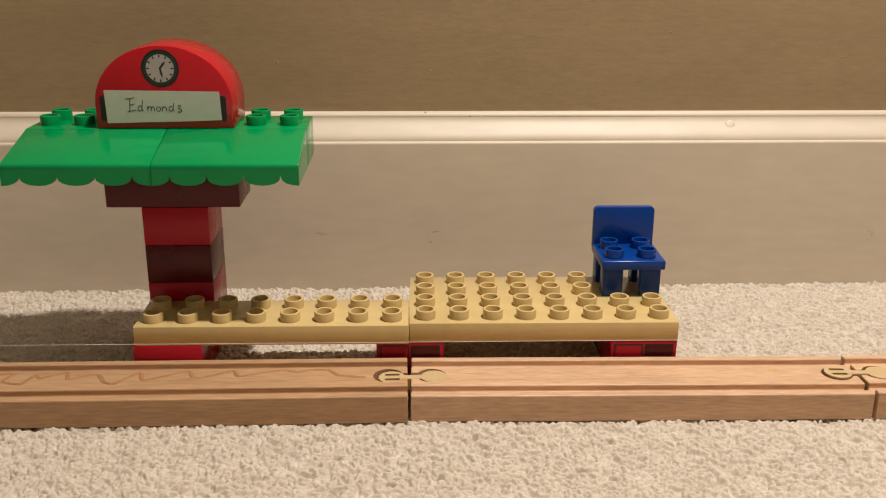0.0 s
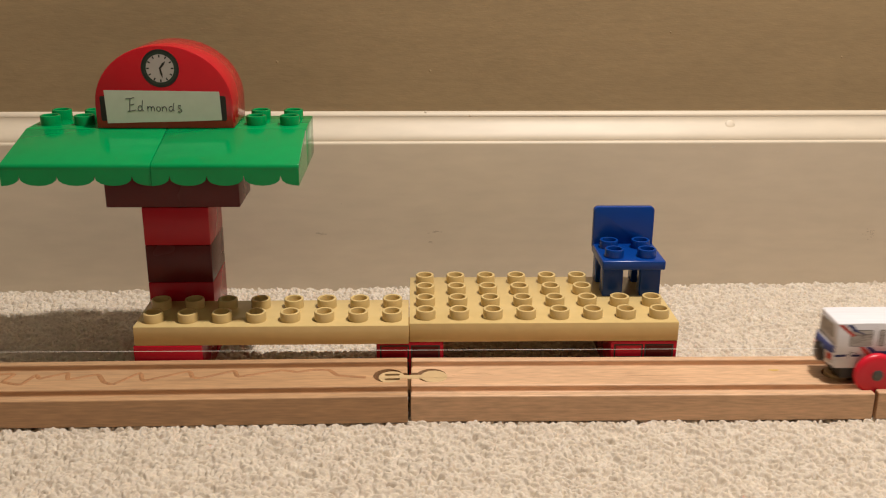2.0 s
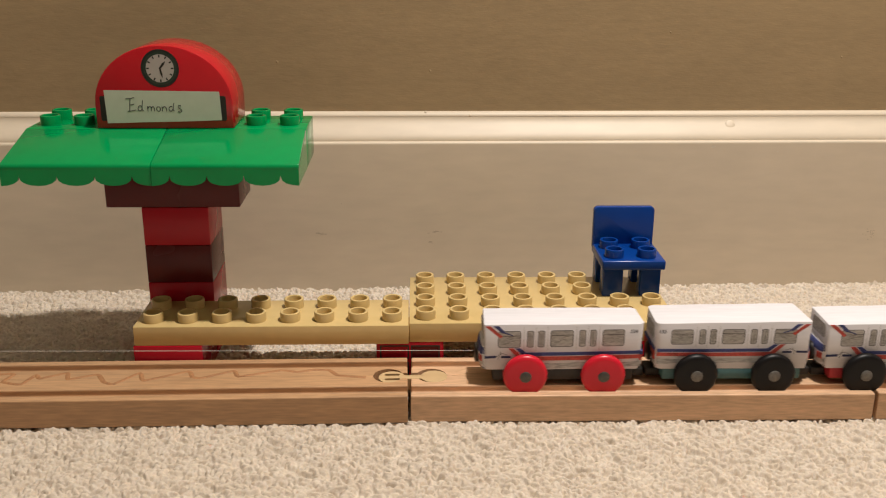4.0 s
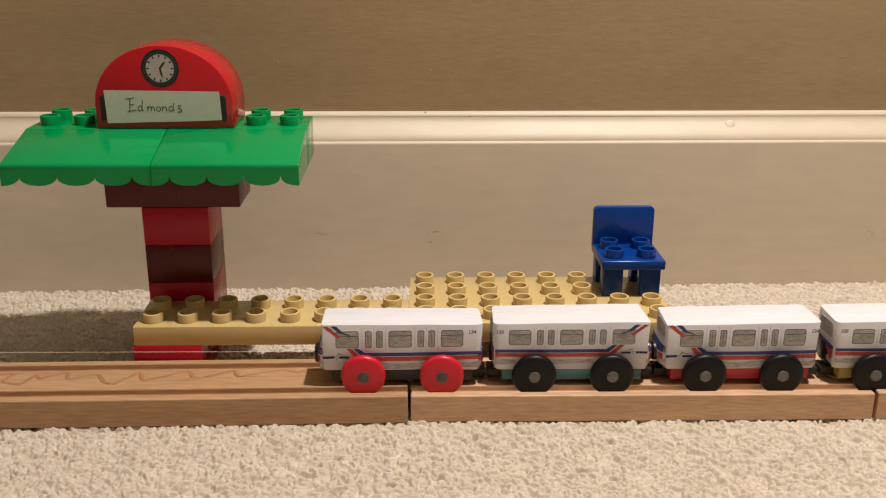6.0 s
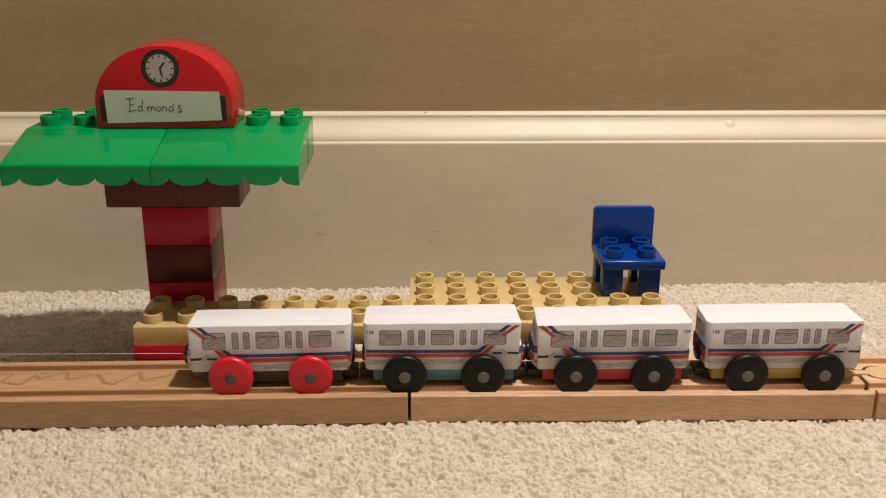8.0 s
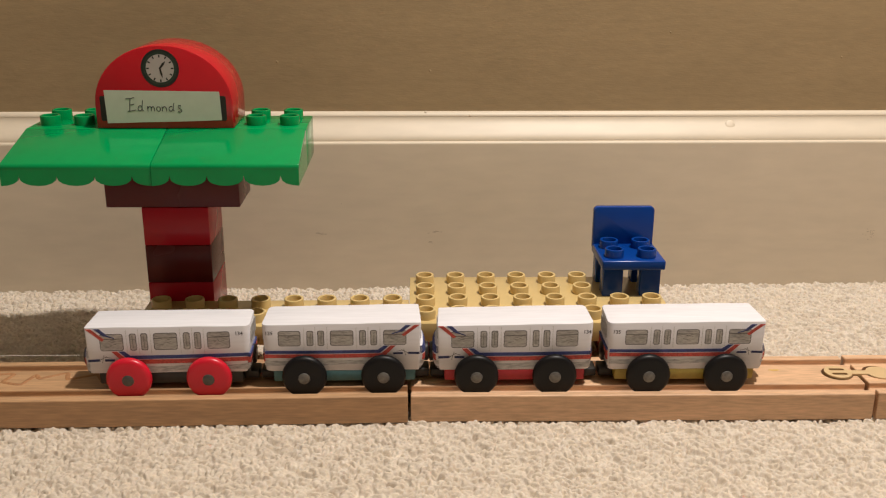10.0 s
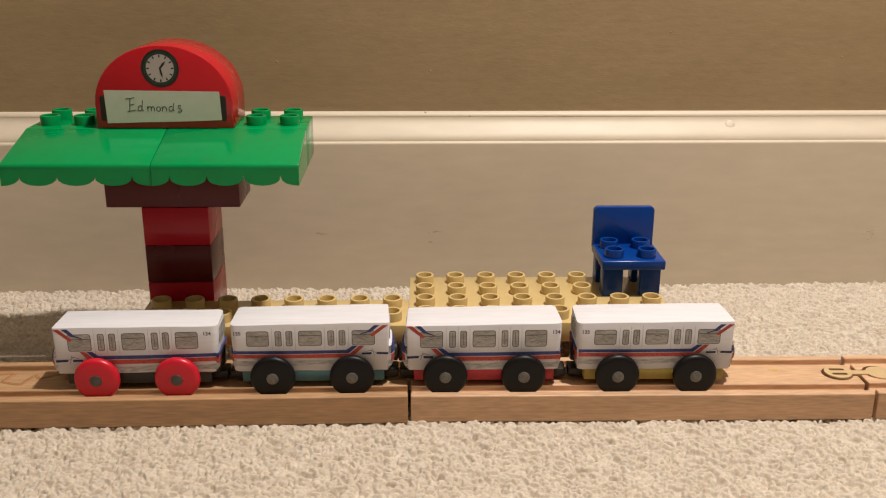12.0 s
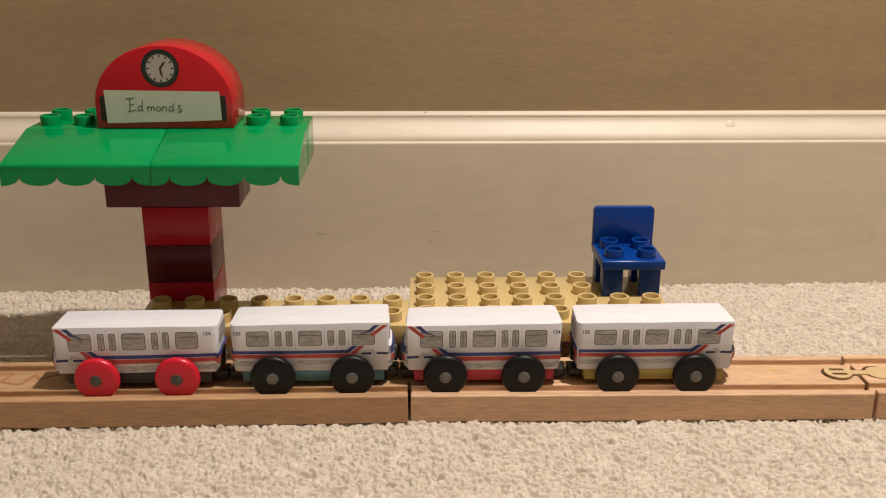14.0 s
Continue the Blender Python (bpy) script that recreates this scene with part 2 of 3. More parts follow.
# ---- carpet pile ----
def carpet_pile():
    """A soft pile of short rounded strands that lie every way, in tufts, over the stretch of floor before the wall."""
    rng = np.random.default_rng(5)
    cell = 0.4
    gx, gy = np.arange(-288, 328, cell), np.arange(-126, 138, cell)
    nx, ny = len(gx), len(gy)
    # Soft waves of the whole pile, with a dent here and there.
    wx, wy = np.arange(-290, 335, 1.25), np.arange(-130, 143, 1.25)
    wave = np.array([[noise.noise((u / 16, v / 16, 0.3)) * 0.5 + noise.noise((u / 6, v / 6, 4.1)) * 0.32
                      - 7.0 * max(0.0, noise.noise((u / 6, v / 3.0, 9.7)) - 0.3) for u in wx] for v in wy])
    rows = np.array([np.interp(gx, wx, r) for r in wave])
    lie = np.array([np.interp(gy, wy, c) for c in rows.T]).T
    # The strands: half-sunk beads, the higher one hiding the lower.
    step = 4.0
    tx, ty = np.meshgrid(np.arange(-286, 326, step), np.arange(-124, 136, step))
    each = 5
    ox, oy = rng.normal(0, 1.6, (2, tx.size * each))
    x = np.repeat(tx.ravel() + rng.uniform(-1.3, 1.3, tx.size), each) + ox
    y = np.repeat(ty.ravel() + rng.uniform(-1.3, 1.3, tx.size), each) + oy
    top = np.repeat(rng.uniform(-0.22, 0.22, tx.size), each) - 0.07 * (ox ** 2 + oy ** 2).clip(0, 6) + rng.normal(0, 0.3, x.size)
    long, wide, yaw = rng.uniform(1.4, 2.4, x.size), rng.uniform(0.8, 1.15, x.size), rng.uniform(0, math.pi, x.size)
    curl = rng.uniform(-0.25, 0.25, x.size)
    pile = np.full(nx * ny, -1.5)
    ix, iy = np.rint((x - gx[0]) / cell).astype(int), np.rint((y - gy[0]) / cell).astype(int)
    for dx in range(-7, 8):
        for dy in range(-7, 8):
            i, j = ix + dx, iy + dy
            ok = (i >= 0) & (i < nx) & (j >= 0) & (j < ny)
            px, py = gx[0] + i * cell - x, gy[0] + j * cell - y
            u = px * np.cos(yaw) + py * np.sin(yaw)
            v = py * np.cos(yaw) - px * np.sin(yaw) + curl * u * u
            left = 1 - (u / long) ** 2 - (v / wide) ** 2
            ok &= left > 0
            np.maximum.at(pile, (j * nx + i)[ok], (top + 1.6 * np.sqrt(left.clip(0)) - 1.15)[ok])
    z = lie + pile.reshape(ny, nx) - 0.25
    z += 1.0 * np.exp(-np.abs(WALL_Y + 0.0178 * gx[None] - gy[:, None]) / 6)
    pts = np.stack([np.broadcast_to(gx[None], z.shape), np.broadcast_to(gy[:, None], z.shape), z], 2).reshape(-1, 3)
    i, j = np.meshgrid(np.arange(nx - 1), np.arange(ny - 1))
    k = (i + j * nx).ravel()
    faces = np.stack([k, k + 1, k + nx + 1, k + nx], 1)
    me = bpy.data.meshes.new("carpet_pile")
    me.vertices.add(len(pts))
    me.vertices.foreach_set("co", (pts * MM).astype(np.float32).ravel())
    me.loops.add(faces.size)
    me.loops.foreach_set("vertex_index", faces.astype(np.int32).ravel())
    me.polygons.add(len(faces))
    me.polygons.foreach_set("loop_start", np.arange(0, faces.size, 4, dtype=np.int32))
    me.polygons.foreach_set("use_smooth", np.ones(len(faces), dtype=bool))
    me.update(calc_edges=True)
    me.materials.append(CARPET)
    tagged(new("carpet_pile", me), "soft beige twisted carpet tufts", "carpet", kind="stuff")


carpet_pile()


# ---- toy bricks ----
STUD = {}


def stud_mesh(mat):
    if mat.name not in STUD:
        STUD[mat.name] = mesh_of("stud", lathe([(4.75, -0.2), (4.75, 3.9), (4.6, 4.25), (4.3, 4.4), (3.75, 4.4), (3.5, 4.25),
                                                (3.4, 3.9), (3.4, 0.6), (0, 0.6)], 28), mat)
    return STUD[mat.name]


def studs(ob, mat, cols, rows, top, skip=(), back=0.0):
    for r in range(rows):
        for c in range(cols):
            if (c, r) not in skip:
                part("stud", stud_mesh(mat), mat, ob, at=(8 + 16 * c, 8 + back + 16 * r, top))


def brick(name, label, mat, cols, rows, height, at, turn=(0, 0, 0), skip=(), group="", studded=True):
    """A toy brick with hollow studs; its origin is the front left corner of its base."""
    ob = thing(name, label, "toy brick", group, at, turn)
    part("body", block(0.1, 16 * cols - 0.1, 0.1, 16 * rows - 0.1, 0, height, 0.45), mat, ob)
    if studded:
        studs(ob, mat, cols, rows, height, skip)
    return ob


# The platform stands on three red bricks and an assumed dark one at the rear.
CHAIR_SEAT = {(6, 2), (7, 2), (6, 3), (7, 3)}
brick("toy_plate", "tan studded toy building plate, eight by four", TAN, 8, 4, 9.6, (0, 0, 19.2), skip=CHAIR_SEAT)
brick("toy_plate", "tan studded toy building plate, eight by two", TAN, 8, 2, 9.6, (-128, -2.7, 19.2), (1.17, 0, 0.3))


def printed_brick(x, y, mat_label):
    """A red two by two brick with a brick pattern printed in outline on its front."""
    ob = brick("toy_brick", mat_label, RED, 2, 2, 19.2, (x, y, 0), studded=False, group="bricks under the platform")
    for x0, x1 in ((1.8, 15.6), (16.4, 30.2)):
        for z0, z1 in ((10.6, 17.6), (2.0, 9.0)):
            for a, b, c, d in ((x0, x1, z1 - 0.7, z1), (x0, x1, z0, z0 + 0.7), (x0, x0 + 0.7, z0 + 0.7, z1 - 0.7), (x1 - 0.7, x1, z0 + 0.7, z1 - 0.7)):
                part("printed_line", block(a, b, -0.02, 0.15, c, d, 0), INK_BLACK, ob)
    part("printed_panel", block(16.9, 29.7, -0.01, 0.14, 11.2, 17.0, 0), MAROON, ob, "dark printed brick shape")
    return ob


brick("toy_brick", "plain red toy brick under the platform", RED, 2, 2, 19.2, (-128.6, -3.0, 0), studded=False, group="bricks under the platform")
printed_brick(-15.6, 0.2, "red toy brick with printed masonry lines")
printed_brick(95.9, 0.2, "red toy brick with printed masonry lines")
# Rear support, assumed; its maroon stands in for the shade below the plate.
brick("toy_brick", "assumed support brick under the platform's rear edge, maroon to stand for shade", MAROON, 2, 2, 19.2, (96, 32, 0), studded=False, group="bricks under the platform")


# The tower carries the canopy.
TX, TY = -128.6, 30.7
TOWER_TURN = (0, 0, 0.3)
for k, (mat, word) in enumerate(((RED, "red"), (RED, "red"), (MAROON, "dark maroon"), (RED, "red"))):
    brick("toy_brick", word + " toy brick stacked in the station tower", mat, 2, 2, 19.15, (TX, TY, 19.2 * k), TOWER_TURN, studded=False, group="tower bricks")
brick("toy_brick", "dark maroon long toy brick under the green canopy", MAROON, 4, 2, 19.15, (TX - 16.6, TY, 76.8), TOWER_TURN, studded=False)


def awning(x, w, skip, label):
    """A sloping canopy brick with a scalloped front edge."""
    ob = thing("awning_brick", label, "toy brick", "canopy bricks", (x, TY, 96.0), TOWER_TURN)
    front, lip = -34.5, 9.6
    part("top", block(0.1, w, 0, 33.4, 0, 19.2, 0.4), GREEN, ob)
    shell = [(0.2, 19.2), (front + 0.8, lip + 0.6), (front, lip - 0.4), (front, lip - 2.2), (front + 1.4, lip - 2.2), (0.2, 17.0)]
    part("slope", prism(shell, "x", 0.1, w, 0.5), GREEN, ob)
    edge = [(0.1, lip - 1.2)]
    for k in range(5):
        c = k * (w / 4)
        for i in range(9):
            a = math.pi * i / 8
            u = c - w / 8 * math.cos(a)
            if 0.11 <= u <= w - 0.01:
                edge.append((u, lip - 4.6 - 4.6 * math.sin(a) ** 0.75))
        if k == 0:
            edge.insert(1, (0.1, lip - 9.2))
    edge.append((w, lip - 9.2))
    edge.append((w, lip - 1.2))
    part("scalloped_edge", prism(edge, "y", front + 0.02, front + 1.5), GREEN, ob, "scalloped green front edge")
    for x0, x1 in ((0.1, 1.5), (w - 1.4, w)):
        part("end_wall", prism([(0.1, 18.2), (0.1, 0.2), (front + 1.4, lip - 9.0), (front + 1.4, lip - 0.8)], "x", x0, x1), GREEN, ob)
    studs(ob, GREEN, 4, 2, 19.2, skip, 3.0)
    return ob


awning(-178.4, 65.3, {(2, 0), (3, 0), (2, 1), (3, 1)}, "glossy green scalloped toy canopy brick")
awning(-112.95, 64.7, {(0, 0), (1, 0), (0, 1), (1, 1)}, "glossy green scalloped toy canopy brick")


def clock_block():
    """A red half-round block with a printed clock and sign field."""
    ob = thing("arched_toy_block", "red half-round toy block with printed clock", "toy brick", "", (TX - 16.7, TY + 0.1, 115.2), TOWER_TURN)
    w, h = 63.7, 38.4
    pts = [(0, 0), (w, 0), (w, 11)]
    for i in range(1, 24):
        a = math.pi * i / 24
        c = math.cos(a)
        pts.append((w / 2 + w / 2 * math.copysign(abs(c) ** 0.98, c), 11 + (h - 11) * math.sin(a)))
    pts.append((0, 11))
    part("body", prism(pts, "y", 0, 31.8, 0.9), ARCH_RED, ob, smooth=35)
    cx, cz = 31.4, 27.9

    def disc(r, y0, y1):
        return prism([(r * math.cos(2 * math.pi * i / 40), r * math.sin(2 * math.pi * i / 40)) for i in range(40)], "y", y0, y1)

    clock = part("clock", disc(8.7, -0.05, 0.2), INK_BLACK, ob, "black clock ring", (cx, 0, cz))
    part("clock_ring", disc(7.6, -0.09, 0.1), plastic("dark_green_ring", (0.02, 0.038, 0.026), 0.4), clock)
    part("clock_face", disc(6.4, -0.13, 0.1), CLOCK_WHITE, clock, "white clock face")
    for i in range(12):
        a = radians(30 * i)
        r0, r1, t = 5.0, 6.2, 0.32
        d, s = (math.sin(a), math.cos(a)), (math.cos(a), -math.sin(a))
        quad = [(d[0] * r + s[0] * u, d[1] * r + s[1] * u) for r, u in ((r0, -t), (r0, t), (r1, t), (r1, -t))]
        part("tick", prism(quad, "y", -0.16, -0.02), INK_BLACK, clock)
    for deg, r1, t in ((38, 4.4, 0.42), (168, 4.6, 0.36)):
        a = radians(deg)
        d, s = (math.sin(a), math.cos(a)), (math.cos(a), -math.sin(a))
        quad = [(d[0] * r + s[0] * u, d[1] * r + s[1] * u) for r, u in ((-0.3, -t), (-0.3, t), (r1 * 0.6, t * 1.3), (r1, 0.08), (r1 * 0.6, -t * 1.3))]
        part("clock_hand", prism(quad, "y", -0.2, -0.02), INK_BLACK, clock)
    field = prism(rounded(58.0, 11.6, 0.8, 31.5, 9.4), "y", -0.05, 0.2)
    part("sign_field", field, INK_BLACK, ob, "black printed sign field")
    return ob


clock_block()


def paper_sign():
    """A strip of pale paper stuck over the sign field, written on by hand."""
    ob = thing("paper_sign", "pale paper strip sign hand-lettered Edmonds", "sign", "", (-113.7, TY - 0.55, 125.7), (0, 0, 0.3))
    pts = [(-26.6, 7.5), (26.2, 6.8), (26.7, -6.4), (10, -7.0), (-10, -7.4), (-26.2, -7.9)]
    part("paper", prism(pts, "y", 0, 0.25), SIGN_PAPER, ob)
    # The letters of the word, stroke by stroke, as a pen drew them.
    for letter, strokes in (
        ("E", [[(-16.1, 3.6), (-14.2, 3.7), (-12.2, 4.1)], [(-14.1, 3.7), (-14.3, 1.6), (-14.7, -2.2)], [(-14.5, 0.6), (-12.3, 1.1)], [(-15.6, -2.3), (-14.0, -2.1), (-11.8, -1.6)]]),
        ("d", [[(-9.1, 0.1), (-10.0, 0.3), (-10.7, -0.5), (-10.7, -1.5), (-10.1, -2.1), (-9.3, -1.6), (-8.8, -0.6)], [(-8.4, 2.9), (-8.8, 0.4), (-8.8, -1.6), (-8.2, -2.1)]]),
        ("m", [[(-6.5, 0.1), (-6.3, -1.1), (-6.3, -2.3)], [(-6.3, -1.1), (-5.5, -0.0), (-4.9, -0.3), (-4.8, -2.2)], [(-4.8, -1.1), (-4.0, -0.1), (-3.4, -0.5), (-3.3, -2.2)]]),
        ("o", [[(-1.4, 0.0), (-2.1, -0.5), (-2.1, -1.7), (-1.4, -2.3), (-0.7, -1.8), (-0.6, -0.6), (-1.2, -0.0)]]),
        ("n", [[(0.2, -0.0), (0.4, -1.3), (0.4, -2.3)], [(0.4, -1.2), (1.2, -0.1), (2.0, -0.4), (2.3, -2.3)]]),
        ("d", [[(5.0, -0.1), (4.2, -0.0), (3.5, -0.8), (3.6, -1.8), (4.3, -2.2), (5.0, -1.6), (5.4, -0.8)], [(5.9, 1.7), (5.4, -0.5), (5.4, -1.7), (5.9, -2.1)]]),
        ("s", [[(9.1, 0.1), (8.3, 0.5), (7.7, -0.0), (8.1, -0.8), (9.0, -1.4), (9.2, -2.1), (8.6, -2.6), (7.5, -2.2)]])):
        pen_strokes("letter_" + letter.lower(), strokes, INK_PEN, ob).location.x = -0.8 * MM


paper_sign()


def toy_chair():
    ob = thing("toy_chair", "blue plastic toy chair on the tan platform", "chair", "", (96.0, 32.4, 28.8))
    part("seat", block(0.2, 32.0, -0.9, 30.5, 14.9, 19.7, 0.8, 3), BLUE, ob)
    part("backrest", prism(rounded(31.6, 23.8, 2.2, 15.9, 27.8), "y", 27.4, 31.4, 0.5), BLUE, ob)
    for x in (1.4, 20.4):
        for y in (1.8, 22.0):
            part("leg", block(x, x + 10.2, y, y + 8.2, 0, 16.0, 0.7), BLUE, ob)
    for x in (7.4, 23.8):
        for y in (6.8, 21.6):
            part("stud", stud_mesh(BLUE), BLUE, ob, at=(x, y, 19.7))


toy_chair()


# ---- wooden track ----
def dog_bone(length, r, neck, grow=0.0):
    """Outline of a connector: two round ends on a narrow neck."""
    r, neck = r + grow, neck / 2 + grow
    c = length / 2 - r + grow
    a0 = math.asin(neck / r)
    pts = [(c + r * math.cos(a), r * math.sin(a)) for a in np.linspace(-math.pi + a0, math.pi - a0, 21)]
    pts += [(-c + r * math.cos(a), r * math.sin(a)) for a in np.linspace(a0, 2 * math.pi - a0, 21)]
    return pts


BONE = dict(length=31.2, r=6.1, neck=3.8)
TRACKS = [(0.0, -42.94, 0.785, 12.9, -205.0, -0.3), (0.0, -42.23, -0.283, 12.5, 0.9, 204.4),
          (205.4, -43.0, -0.15, 12.9, 0.6, 204.4), (409.8, -43.5, -0.15, 12.9, 0.6, 204.4)]


def track(x, y, turn, top, x0, x1, ends, wood=BEECH):
    ob = thing("track_piece", "beech wooden toy railway track piece", "toy track", "track pieces", (x, y, 0), (0, 0, turn))
    g = top - 3.0
    profile = [(0, 0), (0, top), (4.1, top), (4.1, g), (10.1, g), (10.1, top), (29.9, top), (29.9, g), (35.9, g), (35.9, top), (40, top), (40, 0)]
    me = mesh_of("rail_bed", prism(profile, "x", x0, x1, 0.55), wood)
    cutters = []
    for c in ends:
        bm = prism([(u + c - 0.4, v + 20.5) for u, v in dog_bone(grow=0.75, **BONE)], "z", top - 7, top + 3)
        cutters.append(mesh_of("cutter", bm, wood))
    part("rail_bed", cut(me, cutters) if cutters else me, wood, ob)
    return ob


left_track = track(*TRACKS[0], [0.9], DARK_BEECH)
right_track = track(*TRACKS[1], [1.1, 205.6])
part("stain", prism([(2.6 * math.cos(a), 0.8 * math.sin(a) * (1 + 0.3 * math.sin(3 * a))) for a in (0.45 * i for i in range(14))], "z", 12.3, 12.53),
     material("yellow_stain", (0.62, 0.40, 0.10), 0.5, 0.15, 900), right_track, "small yellow stain", (168, 24.5, 0))
for points in ([(21, 24), (26, 27.4), (33, 29.3)], [(19.5, 20.2), (27, 22.4), (34, 22.8), (38, 20.6)]):
    scratch = bmesh.new()
    for (u0, v0), (u1, v1) in zip(points, points[1:]):
        prism([(u0, v0 - 0.1), (u1, v1 - 0.12), (u1, v1 + 0.18), (u0, v0 + 0.14)], "z", 12.3, 12.52, bm=scratch)
    part("scratch", scratch, DARK_BEECH, right_track, "faint brown scratch")
track(*TRACKS[2], [0.2])
track(*TRACKS[3], [])


def connector(x, y, z, turn):
    ob = thing("track_connector", "tan plastic dog-bone track connector", "track connector", "connectors", (x, y, z), (0, 0, turn))
    me = mesh_of("plug", prism(dog_bone(**BONE), "z", -6, 0, 0.3), CONNECTOR)
    slots = []
    for v in (-2.3, 2.3):
        slots.append(mesh_of("slot", prism(rounded(7.0, 2.0, 0.9, -9.4, v), "z", -4, 2), CONNECTOR))
    part("plug", cut(me, slots), CONNECTOR, ob)


connector(1.9, -23.2, 12.7, 2.0)
connector(205.6, -23.2, 13.6, -2.5)


def crayon_line():
    """A wavering brown line drawn along the track's top."""
    pts = [(-189, -24), (-184, -19.2), (-179.2, -17.2), (-177, -19.3), (-179.1, -26.4), (-170.2, -29), (-167.1, -19.5), (-163.9, -23.2),
           (-153.8, -17.6), (-151.1, -24.2), (-139.7, -19.5), (-134.6, -27.1), (-129.6, -29.2), (-121.1, -18.1), (-117.2, -26),
           (-99.7, -14.6), (-96.5, -22.6), (-92.2, -23.7), (-79.1, -16.6), (-75.8, -22.5), (-57.8, -15.2), (-50.1, -18.1),
           (-43.1, -15.5), (-35.8, -16.4), (-31.5, -21.8), (-18.7, -24.3)]
    cu = bpy.data.curves.new("crayon_line", "CURVE")
    cu.dimensions, cu.bevel_depth, cu.bevel_resolution, cu.resolution_u = "3D", 2.0 * MM, 7, 4
    sp = cu.splines.new("BEZIER")
    sp.bezier_points.add(len(pts) - 1)
    for b, (u, v) in zip(sp.bezier_points, pts):
        b.co = ((u + 0.0137 * v) * MM, min(27.4, v + 42.94 - 0.0137 * u) * MM, (12.9 - 1.66) * MM)
        b.handle_left_type = b.handle_right_type = "FREE"
    # Soft turns, not quite corners.
    way = [b.co.copy() for b in sp.bezier_points]
    for b, p, q in zip(sp.bezier_points, [way[0]] + way, way[1:] + [way[-1]]):
        b.handle_left, b.handle_right = b.co - (q - p) * 0.07, b.co + (q - p) * 0.07
    ob = new("scratch", cu)
    me = bpy.data.meshes.new_from_object(ob.evaluated_get(bpy.context.evaluated_depsgraph_get()))
    bpy.data.objects.remove(ob)
    me.materials.clear()
    me.materials.append(PENCIL)
    part("crayon_line", me, PENCIL, left_track, "wavering brown crayon scribble")


crayon_line()


# ---- the train ----
WHEEL_R = 9.75
HALF, LOW, HIGH = 10.0, 20.9, 42.2
SOFT_GREY = material("soft_pencil_grey", (0.50, 0.48, 0.46), 0.8, 0.32, 1300, streak=(0.25, 1, 1))
STEEL_LIGHT = material("bright_axle_steel", (0.17, 0.16, 0.145), 0.45, 0.25, 900, metal=0.5)


